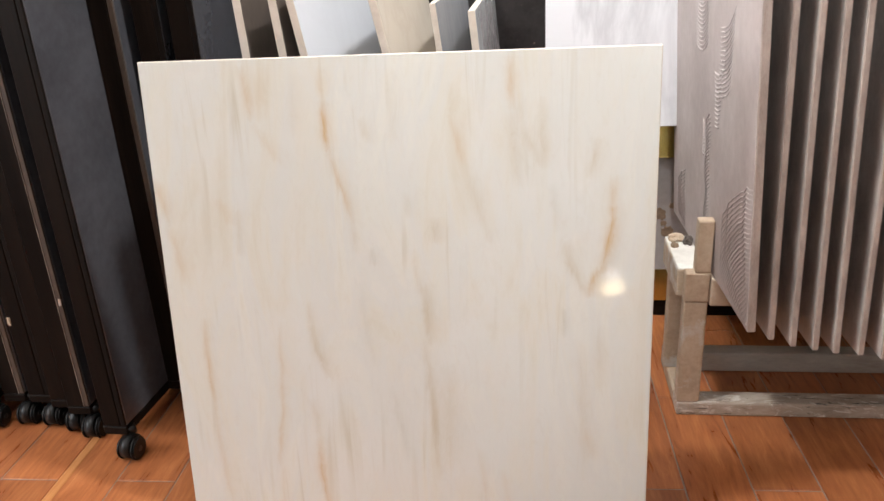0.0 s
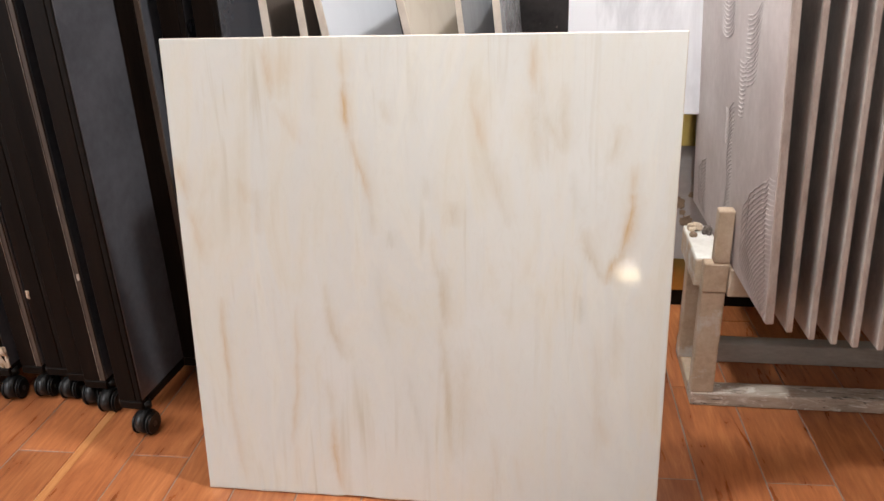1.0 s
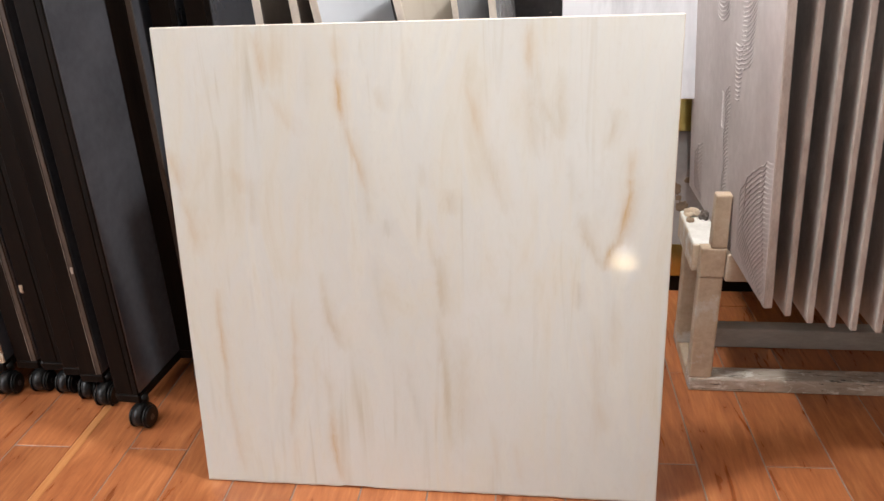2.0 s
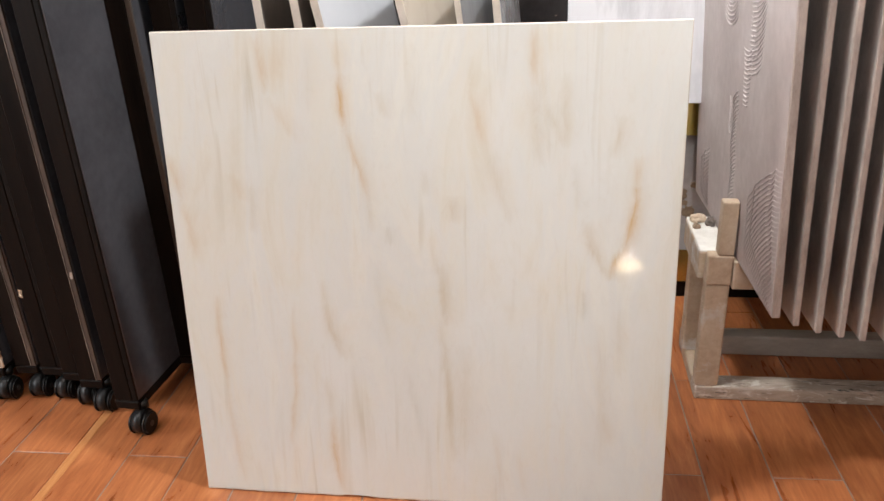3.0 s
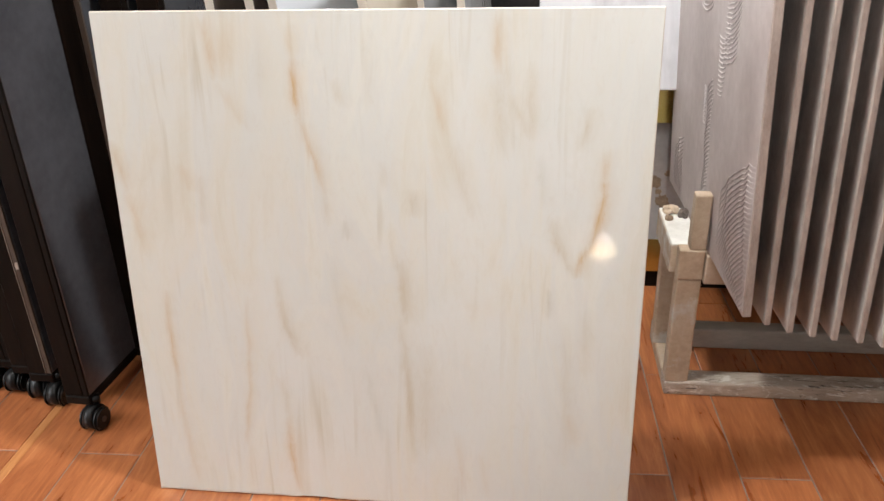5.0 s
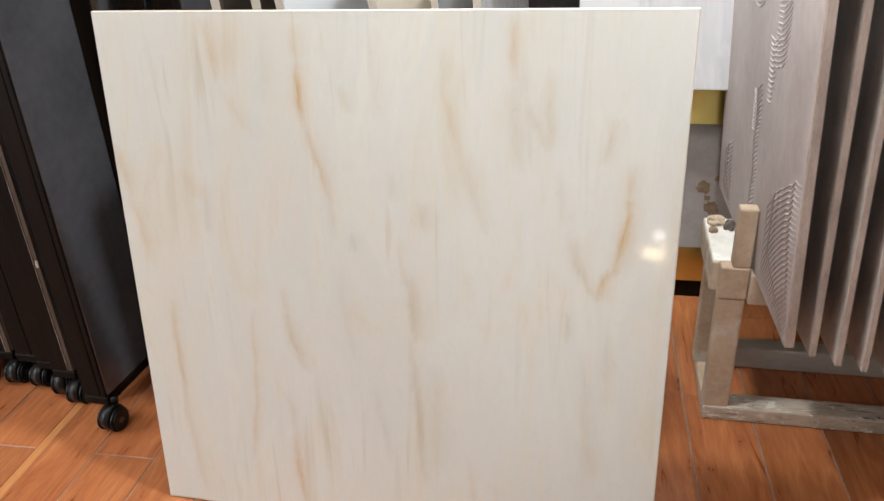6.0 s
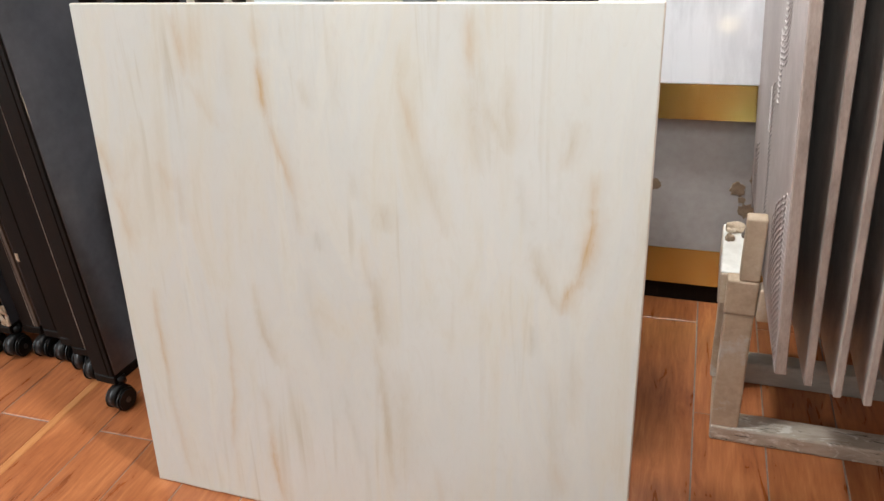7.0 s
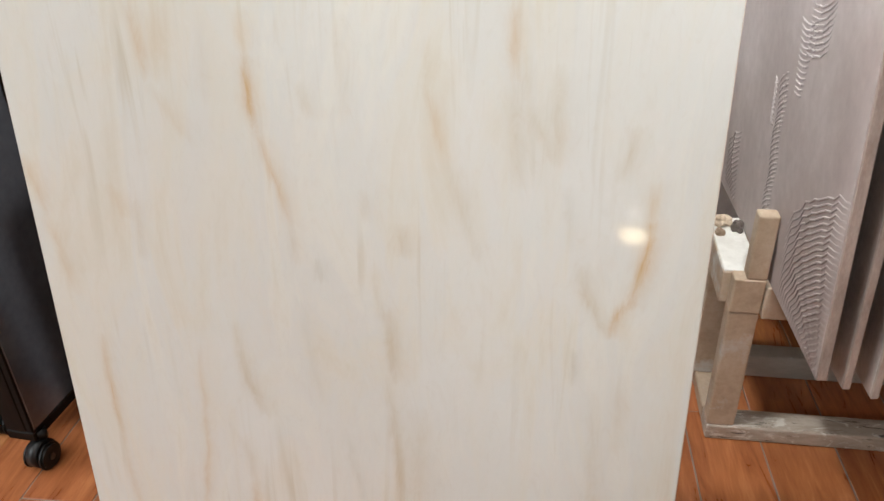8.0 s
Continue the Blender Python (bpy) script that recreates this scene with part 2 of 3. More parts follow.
def stone(name, ground, vein, scale, rough=0.1, lean=20, amount=0.8):
    """Polished stone with drifting veins."""
    m, nt, b = nodes_of(name)
    v = coords(nt, scale, (0, lean, 0), shift=True)
    w = noise_tex(nt, v, 1.0, 8, 0.62, 1.4)
    line = calc(nt, "ABSOLUTE", calc(nt, "SUBTRACT", w, 0.5))
    mask = calc(nt, "SUBTRACT", 1.0, calc(nt, "MULTIPLY", line, 14.0), True)
    soft = noise_tex(nt, v, 0.6, 4, 0.5)
    col = mix(nt, calc(nt, "MULTIPLY", calc(nt, "MULTIPLY", mask, soft), amount), ground, vein)
    col = mix(nt, calc(nt, "MULTIPLY", soft, 0.35), col, tuple(c * 0.82 for c in ground))
    nt.links.new(col, b.inputs["Base Color"])
    b.inputs["Roughness"].default_value = rough
    return m


CREAM = marble_with_veins()
TILE_BODY = surface("porcelain_body", [(0.35, (0.52, 0.45, 0.38)), (0.65, (0.64, 0.57, 0.49))], grain=40, rough=0.55, bump=0.15, depth=0.0006)
WOOD_TILE = plank_wood()
GROUT = surface("grey_grout", [(0.35, (0.20, 0.165, 0.145)), (0.65, (0.33, 0.28, 0.25))], grain=30, rough=0.85)
DARK_WOOD = surface("dark_stained_wood", [(0.35, (0.004, 0.0027, 0.0021)), (0.6, (0.010, 0.0062, 0.0044)), (0.75, (0.026, 0.014, 0.009))], (30, 30, 2.0), 1.0, spec=0.08, rough=0.5, bump=0.25, depth=0.001)
BLACK_TILE = surface("polished_charcoal_tile", [(0.35, (0.056, 0.057, 0.064)), (0.65, (0.086, 0.086, 0.096))], grain=6, spec=1.0, rough=0.10, rough_var=0.03, bump=0.02, depth=0.0004)
BROWN_EDGE = surface("worn_brown_edge", [(0.35, (0.03, 0.02, 0.014)), (0.55, (0.07, 0.048, 0.034)), (0.75, (0.20, 0.15, 0.11))], (20, 20, 3), 1.2, rough=0.6)
PALE_EDGE = surface("scuffed_pale_arris", [(0.36, (0.05, 0.035, 0.025)), (0.5, (0.20, 0.155, 0.12)), (0.66, (0.48, 0.41, 0.34))], (3, 3, 6), 1.0, rough=0.6)
DARK_EDGE = surface("dark_tile_edge", [(0.35, (0.004, 0.003, 0.0025)), (0.7, (0.012, 0.008, 0.006))], grain=20, rough=0.6, spec=0.1)
RUBBER = surface("black_rubber", [(0.35, (0.004, 0.004, 0.004)), (0.7, (0.012, 0.012, 0.012))], grain=50, rough=0.35, spec=0.3)
STEEL = surface("dull_steel", [(0.35, (0.10, 0.10, 0.10)), (0.7, (0.22, 0.21, 0.20))], grain=60, rough=0.4, metal=1.0)
RACK_WOOD = surface("smeared_pale_rack_wood", [(0.3, (0.36, 0.262, 0.175)), (0.5, (0.50, 0.385, 0.275)), (0.7, (0.60, 0.50, 0.385))], (9, 9, 9), 1.3, rough=0.7, bump=0.3, spots=((0.60, 0.58, 0.54), 11, 0.56, 0.66))


def smeared(name):
    """Old timber with dragged white paint and black tar."""
    m, nt, b = nodes_of(name)
    base = ramp(nt, noise_tex(nt, coords(nt, (6, 20, 20), shift=True), 1.5, 6, 0.65), [(0.3, (0.27, 0.21, 0.16)), (0.5, (0.42, 0.35, 0.28)), (0.7, (0.55, 0.48, 0.40))])
    white = noise_tex(nt, coords(nt, (16, 34, 34), shift=True), 1.3, 6, 0.75, 1.2)
    base = mix(nt, calc(nt, "MULTIPLY", calc(nt, "SUBTRACT", white, 0.53, True), 14.0, True), base, (0.66, 0.62, 0.555))
    tar = noise_tex(nt, coords(nt, (11, 70, 70), (0, 0, 3), shift=True), 1.2, 6, 0.7, 1.4)
    base = mix(nt, calc(nt, "MULTIPLY", calc(nt, "SUBTRACT", tar, 0.585, True), 22.0, True), base, (0.035, 0.03, 0.028))
    nt.links.new(base, b.inputs["Base Color"])
    b.inputs["Roughness"].default_value = 0.7
    relief(nt, b, white, 0.5, 0.002)
    return m


RACK_GREY = surface("grey_weathered_rail", [(0.3, (0.27, 0.24, 0.20)), (0.5, (0.38, 0.345, 0.30)), (0.7, (0.48, 0.44, 0.39))], (5, 16, 16), 1.4, rough=0.75, bump=0.3)
RACK_DIRTY = smeared("paint_smeared_rail")
WHITE_PAINT = surface("chipped_white_paint", [(0.3, (0.55, 0.52, 0.46)), (0.6, (0.80, 0.78, 0.72))], grain=9, rough=0.6, spots=((0.25, 0.20, 0.15), 22, 0.64, 0.68))
GREY_BACK = surface("grey_brown_cement_tile", [(0.3, (0.40, 0.335, 0.315)), (0.5, (0.49, 0.42, 0.395)), (0.7, (0.60, 0.53, 0.505))], (5, 5, 4), 1.3, rough=0.62, bump=0.25, depth=0.001)
ADHESIVE = surface("dry_adhesive", [(0.3, (0.46, 0.41, 0.39)), (0.7, (0.60, 0.54, 0.52))], grain=40, rough=0.8, bump=0.3)
BACK_EDGE = surface("raw_tile_edge", [(0.3, (0.24, 0.19, 0.165)), (0.5, (0.37, 0.305, 0.265)), (0.7, (0.50, 0.42, 0.37))], (30, 30, 9), 1.6, rough=0.75, bump=0.3)
BROWN_FACE = surface("brown_stone_tile", [(0.3, (0.06, 0.047, 0.040)), (0.7, (0.14, 0.11, 0.092))], (6, 6, 3), 1.5, rough=0.35)
DARK_BACK = surface("dark_brown_glazed_tile", [(0.3, (0.30, 0.26, 0.24)), (0.5, (0.46, 0.41, 0.375)), (0.7, (0.62, 0.56, 0.52))], (14, 14, 9), 1.5, rough=0.4)
GOLD = surface("polished_gold_sheet", [(0.3, (0.76, 0.66, 0.22)), (0.7, (0.90, 0.80, 0.36))], grain=5, rough=0.24, rough_var=0.05, bump=0.2, depth=0.003, metal=1.0)
CONCRETE = surface("polished_grey_tile", [(0.3, (0.27, 0.245, 0.23)), (0.5, (0.36, 0.335, 0.32)), (0.7, (0.44, 0.42, 0.40))], (3, 3, 3), 1.6, rough=0.14, rough_var=0.05, bump=0.05)
RUST = surface("brown_sticker_residue", [(0.3, (0.13, 0.08, 0.05)), (0.7, (0.32, 0.23, 0.15))], grain=60, rough=0.8)
WHITE_MARBLE = stone("white_grey_veined_marble", (0.88, 0.885, 0.91), (0.36, 0.36, 0.38), (2.4, 2.4, 1.0), 0.08, 30, 0.9)
GREY_MARBLE = stone("pale_grey_marble", (0.52, 0.53, 0.54), (0.25, 0.25, 0.26), (9, 9, 5), 0.15, 30)
WHITE_STONE = stone("bluish_white_stone", (0.74, 0.77, 0.82), (0.6, 0.62, 0.66), (4, 4, 4), 0.25, 10, 0.3)
BEIGE_STONE = stone("beige_stone", (0.62, 0.56, 0.48), (0.45, 0.38, 0.30), (4, 4, 4), 0.25, 10, 0.4)
SLATE = stone("blue_grey_slate", (0.24, 0.25, 0.27), (0.4, 0.41, 0.43), (7, 7, 5), 0.25, 20, 0.4)
BLACK_STONE = surface("black_speckled_stone", [(0.3, (0.012, 0.011, 0.012)), (0.7, (0.035, 0.032, 0.032))], grain=14, rough=0.12, rough_var=0.04, bump=0.03, spots=((0.30, 0.24, 0.20), 55, 0.68, 0.72))
PLASTER = surface("white_wall_paint", [(0.35, (0.72, 0.71, 0.69)), (0.65, (0.80, 0.79, 0.77))], grain=3, rough=0.8, bump=0.05)
m_glow, nt_g, b_g = nodes_of("led_diffuser")
b_g.inputs["Base Color"].default_value = (0.9, 0.9, 0.9, 1)
b_g.inputs["Emission Color"].default_value = (*COOL, 1)
b_g.inputs["Emission Strength"].default_value = 3.0
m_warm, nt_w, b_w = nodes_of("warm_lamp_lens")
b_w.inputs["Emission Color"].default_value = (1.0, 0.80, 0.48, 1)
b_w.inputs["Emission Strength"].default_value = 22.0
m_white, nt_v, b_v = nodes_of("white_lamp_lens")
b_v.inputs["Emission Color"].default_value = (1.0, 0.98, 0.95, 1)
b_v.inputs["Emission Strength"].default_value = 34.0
m_glass, nt_q, b_q = nodes_of("window_glass")
b_q.inputs["Transmission Weight"].default_value = 1.0
b_q.inputs["Roughness"].default_value = 0.0
b_q.inputs["Base Color"].default_value = (0.95, 0.97, 0.97, 1)

# ---- mesh helpers ----


def box(bm, x0, x1, y0, y1, z0, z1, bevel=0.0, seg=1, m=None):
    r = bmesh.ops.create_cube(bm, size=1.0, matrix=Matrix.Translation(((x0 + x1) / 2, (y0 + y1) / 2, (z0 + z1) / 2)) @ Matrix.Diagonal((x1 - x0, y1 - y0, z1 - z0, 1)))
    vs = r["verts"]
    if bevel:
        es = list({e for v in vs for e in v.link_edges})
        out = bmesh.ops.bevel(bm, geom=es, offset=bevel, segments=seg, affect="EDGES", profile=0.5)
        vs = [v for v in out["verts"]]
    if m is not None:
        bmesh.ops.transform(bm, matrix=m, verts=vs)
    return vs


def tube(bm, r, depth, m, seg=20, r2=None):
    return bmesh.ops.create_cone(bm, cap_ends=True, segments=seg, radius1=r, radius2=r if r2 is None else r2, depth=depth, matrix=m)["verts"]


def finish(name, bm, material, smooth=False):
    me = bpy.data.meshes.new(name)
    bm.to_mesh(me)
    bm.free()
    me.materials.append(material)
    if smooth:
        me.shade_smooth()
    return me


def part(name, bm, material, parent=None, label="", smooth=False):
    ob = new(name, finish(name, bm, material, smooth))
    ob.parent = parent
    return tagged(ob, label)


def solid(name, material, parent, dims, bevel=0.0, label="", seg=1):
    bm = bmesh.new()
    box(bm, *dims, bevel=bevel, seg=seg)
    return part(name, bm, material, parent, label)


def thing(name, label, category, group="", m=None):
    ob = new(name)
    ob.empty_display_size = 0.1
    if m is not None:
        ob.matrix_world = m
    return tagged(ob, label, category, group)


def chip_edge(bm, amount, rng, test):
    """Nibble the vertices that pass the test, for worn arrises."""
    for v in bm.verts:
        if test(v.co):
            v.co += Vector([rng.uniform(-amount, amount) for _ in range(3)])


# ---- the room ----


def wall(name, dims):
    return tagged(solid(name, PLASTER, None, dims), "white painted plaster wall of the showroom", "wall", kind="structure")


wall("wall_north", (X0 - 0.15, X1 + 0.15, Y1, Y1 + 0.15, -0.1, CEIL))
bm = bmesh.new()
for d in ((X0 - 0.15, X0, Y0, -0.95, -0.1, CEIL), (X0 - 0.15, X0, 1.35, Y1, -0.1, CEIL), (X0 - 0.15, X0, -0.95, 1.35, -0.1, 0.6), (X0 - 0.15, X0, -0.95, 1.35, 2.6, CEIL)):
    box(bm, *d)
tagged(part("wall_west", bm, PLASTER), "white painted wall with a wide opening for the added window", "wall", kind="structure")
# window out of view, added to account for the side fill
window = tagged(new("added_window_1"), "wide unseen shop window with steel frame, added for side light", "window", kind="structure")
for y0, y1 in ((-0.95, -0.90), (0.175, 0.225), (1.30, 1.35)):
    solid("window_frame", STEEL, window, (X0 - 0.12, X0 - 0.07, y0, y1, 0.6, 2.6))
for y0, y1 in ((-0.90, 0.175), (0.225, 1.30)):
    pane = solid("pane", m_glass, window, (X0 - 0.10, X0 - 0.092, y0, y1, 0.6, 2.6))
    pane.visible_shadow = False
wall("wall_east", (X1, X1 + 0.15, Y0, Y1, -0.1, CEIL))
wall("wall_south", (X0 - 0.15, X1 + 0.15, Y0 - 0.15, Y0, -0.1, CEIL))
tagged(solid("ceiling", PLASTER, None, (X0 - 0.15, X1 + 0.15, Y0 - 0.15, Y1 + 0.15, CEIL, CEIL + 0.12)), "white plaster ceiling", "ceiling", kind="structure")
tagged(solid("ground", GROUT, None, (-60, 60, -60, 60, -0.4, -0.12)), "bare ground outside the shop", "ground", kind="structure")
for px, py, watts in PANELS:
    lp = thing("assumed_ceiling_panel", "unseen square white LED panel, assumed in the ceiling", "lamp", "ceiling lights", pose(px, py, CEIL - 0.045))
    bm = bmesh.new()
    for d in ((-0.32, 0.32, -0.32, -0.29, -0.002, 0.045), (-0.32, 0.32, 0.29, 0.32, -0.002, 0.045), (-0.32, -0.29, -0.29, 0.29, -0.002, 0.045), (0.29, 0.32, -0.29, 0.29, -0.002, 0.045)):
        box(bm, *d)
    part("frame", bm, STEEL, lp)
    solid("diffuser", m_glow, lp, (-0.29, 0.29, -0.29, 0.29, 0.012, 0.03))

for px, py, watts in DOWN:
    dl = thing("downlight", "small round downlight added on the ceiling to brighten the racks", "lamp", "downlights", pose(px, py, CEIL))
    bm = bmesh.new()
    tube(bm, 0.05, 0.06, pose(0, 0, -0.03), 24)
    part("can", bm, STEEL, dl)
    bm = bmesh.new()
    tube(bm, 0.04, 0.006, pose(0, 0, -0.064), 24)
    part("bulb", bm, m_glow, dl)

# housings for the added fill spots
for eye, target, watts, cone in SPOTS:
    ts = thing("added_spotlight", "small black spotlight added under the ceiling to brighten the displays", "lamp", "track spotlights", look(eye, target))
    bm = bmesh.new()
    tube(bm, 0.045, 0.12, pose(0, 0, 0.085), 24)
    part("can", bm, RUBBER, ts)
    bm = bmesh.new()
    up = look(eye, target).inverted() @ Vector((eye[0], eye[1], CEIL))
    foot = Vector((0, 0, 0.10))
    tube(bm, 0.008, (up - foot).length, Matrix.Translation((up + foot) / 2) @ (up - foot).to_track_quat("Z", "Y").to_matrix().to_4x4(), 12)
    part("stem", bm, RUBBER, ts)

# added stand-in lamps, set low so their glow shows in the polished slab
fl = thing("warm_glint_lamp", "small low lamp added for the warm glint in the slab", "lamp", m=pose(0.882, 0.362, 0))
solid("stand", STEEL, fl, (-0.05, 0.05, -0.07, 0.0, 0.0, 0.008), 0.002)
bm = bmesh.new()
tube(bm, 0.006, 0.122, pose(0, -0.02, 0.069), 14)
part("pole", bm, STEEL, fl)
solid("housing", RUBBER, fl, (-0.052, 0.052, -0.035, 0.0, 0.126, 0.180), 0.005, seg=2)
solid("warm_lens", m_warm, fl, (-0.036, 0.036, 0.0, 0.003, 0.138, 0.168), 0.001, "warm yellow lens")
wl = thing("white_glint_lamp", "small round lamp added for the white glint in the slab", "lamp", m=pose(0.955, -0.38, 0))
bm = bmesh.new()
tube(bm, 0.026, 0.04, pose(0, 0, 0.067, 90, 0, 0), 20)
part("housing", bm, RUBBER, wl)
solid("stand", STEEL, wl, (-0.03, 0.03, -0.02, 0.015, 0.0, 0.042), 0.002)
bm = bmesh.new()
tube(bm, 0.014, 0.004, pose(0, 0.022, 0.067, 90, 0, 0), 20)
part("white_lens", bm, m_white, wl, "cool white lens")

# ---- the cream slab ----
LEAN_DEG = math.degrees(math.atan2(0.1035, 0.793))
slab = thing("porcelain_slab", "large polished cream porcelain slab with ochre veins, leaning on stacked tiles", "tile", m=pose(0.0015, 1.798, 0.0018, -LEAN_DEG))
rng = random.Random(4)
bm = bmesh.new()
box(bm, 0, 0.8005, 0.0002, 0.0105, 0, 0.80, 0.0012, 1)
bmesh.ops.subdivide_edges(bm, edges=[e for e in bm.edges if e.calc_length() > 0.5], cuts=60, use_grid_fill=True)
chip_edge(bm, 0.0007, rng, lambda c: c.z < 0.004)
for cx, size in ((0.263, 0.004), (0.298, 0.003), (0.27, 0.003)):
    for v in bm.verts:
        if abs(v.co.x - cx) < 0.012 and v.co.z < 0.004 and v.co.y < 0.004:
            v.co.z += size * rng.random()
            v.co.y += size * 0.6
part("body", bm, TILE_BODY, slab, "pale unglazed porcelain body with a chipped foot")
bm = bmesh.new()
box(bm, 0.0012, 0.7993, -0.0004, 0.0012, 0.0035, 0.7988, 0.0003)
part("polished_face", bm, CREAM, slab, "polished cream face with ochre veins")

# ---- dark sliding display panels ----


def caster(x, y, parent, rng):
    c = new("caster")
    c.parent = parent
    c.location, c.rotation_euler = (x, y, 0), (0, 0, rng.uniform(-0.2, 0.2))
    bm = bmesh.new()
    for dx in (-0.0150, 0.0150):
        tube(bm, 0.0245, 0.010, pose(dx, -0.008, 0.0245, 0, 90, 0), 24)
    bmesh.ops.bevel(bm, geom=[e for e in bm.edges if any(len(f.verts) > 4 for f in e.link_faces)], offset=0.004, segments=2, affect="EDGES")
    part("wheel", bm, RUBBER, c, smooth=False)
    bm = bmesh.new()
    tube(bm, 0.006, 0.043, pose(0, -0.008, 0.0245, 0, 90, 0), 12)
    part("axle", bm, STEEL, c)
    bm = bmesh.new()
    tube(bm, 0.0250, 0.034, pose(0, -0.008, 0.0285, 0, 90, 0), 28)
    bmesh.ops.bevel(bm, geom=[e for e in bm.edges if any(len(f.verts) > 4 for f in e.link_faces)], offset=0.007, segments=4, affect="EDGES")
    tube(bm, 0.010, 0.016, pose(0, 0.004, 0.061), 16)
    part("hood", bm, RUBBER, c, smooth=True)
    return c


def pullout_rack(xr, front, pale, rng, label, chips=(), yaw=0.0):
    """A tall dark board on casters that carries polished tiles; xr is its right face."""
    p = thing("pullout_tile_rack", label, "display rack", "pull-out tile racks", pose(xr, front, 0, 0, 0, yaw))
    H, D = 2.2, 0.85
    solid("board", DARK_WOOD, p, (-0.050, -0.011, 0.0, D, 0.075, H), 0.002, "dark stained wooden board")
    solid("foot_rail", DARK_WOOD, p, (-0.051, 0.001, 0.0, D, 0.0555, 0.0745), 0.002)
    solid("top_rail", DARK_WOOD, p, (-0.054, 0.0, 0.0, D, H, H + 0.05), 0.002)
    for k in range(2):
        z0 = 0.076 + k * 1.06
        solid("tile", BLACK_TILE, p, (-0.0105, 0.0, 0.006, D - 0.01, z0, z0 + 1.055), 0.001, "polished charcoal tile")
        solid("tile_edge", BROWN_EDGE if pale else DARK_EDGE, p, (-0.0105, -0.0008, 0.0005, 0.0058, z0, z0 + 1.055), 0.0006, "worn brown tile edge" if pale else "")
        if pale and k == 0 and xr < -0.2:
            solid("pale_arris", PALE_EDGE, p, (-0.0122, -0.0110, -0.0006, 0.0004, z0, z0 + 1.055), 0.0, "thin chipped pale arris")
    caster(-0.001, 0.012, p, rng)
    caster(-0.03, D - 0.08, p, rng)
    for cx, cz, w, h in chips:
        bm = bmesh.new()
        box(bm, cx - w / 2, cx + w / 2, -0.0012, 0.004, cz - h / 2, cz + h / 2, 0.0)
        bmesh.ops.subdivide_edges(bm, edges=bm.edges[:], cuts=3, use_grid_fill=True)
        chip_edge(bm, w * 0.16, rng, lambda c: c.y < 0.003)
        part("chipped_patch", bm, RACK_WOOD, p, "pale chipped patch")
    return p


rng = random.Random(7)
RACK_FRONTS = [(-0.196, 1.945), (-0.311, 2.012), (-0.364, 2.035), (-0.425, 2.052), (-0.487, 2.055)]
RACK_FRONTS += [(-0.487 - 0.07 * k, 2.045 + rng.uniform(-0.012, 0.008)) for k in range(1, 6)]
CHIPS = {1: ((-0.004, 0.32, 0.005, 0.014),), 3: ((-0.044, 0.255, 0.007, 0.018),), 5: ((-0.006, 0.105, 0.022, 0.05),)}
for k, (xr, front) in enumerate(RACK_FRONTS):
    pullout_rack(xr, front, k in (1, 4), rng, "tall dark wooden pull-out tile rack drawn forward on casters" if k == 0 else "tall dark wooden pull-out tile rack on black casters", CHIPS.get(k, ()), -3.5 if k == 0 else 0.0)
for xr, front, pale in ((-0.136, 2.115, True), (-0.066, 2.14, False), (0.004, 2.135, False)):
    pullout_rack(xr, front, pale, rng, "tall dark wooden pull-out rack of polished tiles on casters")

# ---- wooden racks ----


def timber_rack(x0, x1, y0, y1, name_label):
    """A low frame of timbers with posts and two bars that carry tiles on edge."""
    r = thing("timber_rack", name_label, "rack", "timber tile racks")
    t = 0.045
    solid("front_rail", RACK_DIRTY, r, (x0, x1, y0 + 0.003, y0 + 0.050, 0, 0.031), 0.004, "paint-smeared timber", 2)
    solid("back_rail", RACK_GREY, r, (x0, x1, y1, y1 + 0.040, 0, 0.048), 0.004, "", 2)
    solid("side_rail", RACK_WOOD, r, (x0, x0 + 0.035, y0 + 0.0505, y1 - 0.0005, 0, 0.030), 0.003)
    solid("side_rail", RACK_WOOD, r, (x1 - 0.035, x1, y0 + 0.0505, y1 - 0.0005, 0, 0.030), 0.003)
    for a, b in ((x0, x0 + t), (x1 - t, x1)):
        solid("post", RACK_WOOD, r, (a, b, y0 + 0.005, y0 + 0.037, 0.031, 0.262), 0.003, "", 2)
        solid("post", RACK_WOOD, r, (a - 0.006, b - 0.010, y1 - 0.034, y1 - 0.004, 0.030, 0.262), 0.003, "", 2)
        arm = solid("arm", RACK_WOOD, r, (a - 0.012, b - 0.002, y0 + 0.032, y1 + 0.03, 0.2622, 0.3195), 0.003, "", 2)
        solid("paint_layer", WHITE_PAINT, arm, (a - 0.0105, b - 0.0035, y0 + 0.034, y1 + 0.028, 0.319, 0.322), 0.001, "chipped white paint")
        solid("cap_block", RACK_WOOD, r, (a - 0.001, b + 0.001, y0 + 0.0035, y0 + 0.0315, 0.2622, 0.324), 0.003, "", 2)
        solid("peg", RACK_WOOD, r, (a + 0.016, b + 0.001, y0 + 0.004, y0 + 0.030, 0.3242, 0.432), 0.003, "", 2)
    solid("front_bar", RACK_WOOD, r, (x0 + t + 0.0025, x1 - t - 0.0065, y0 + 0.001, y0 + 0.03, 0.255, 0.313), 0.003, "", 2)
    solid("back_bar", RACK_WOOD, r, (x0 + t + 0.003, x1 - t - 0.006, y1 - 0.03, y1 - 0.004, 0.255, 0.313), 0.003, "", 2)
    return r


timber_rack(0.908, 1.92, 2.137, 2.315, "low timber tile rack smeared with paint and cement")


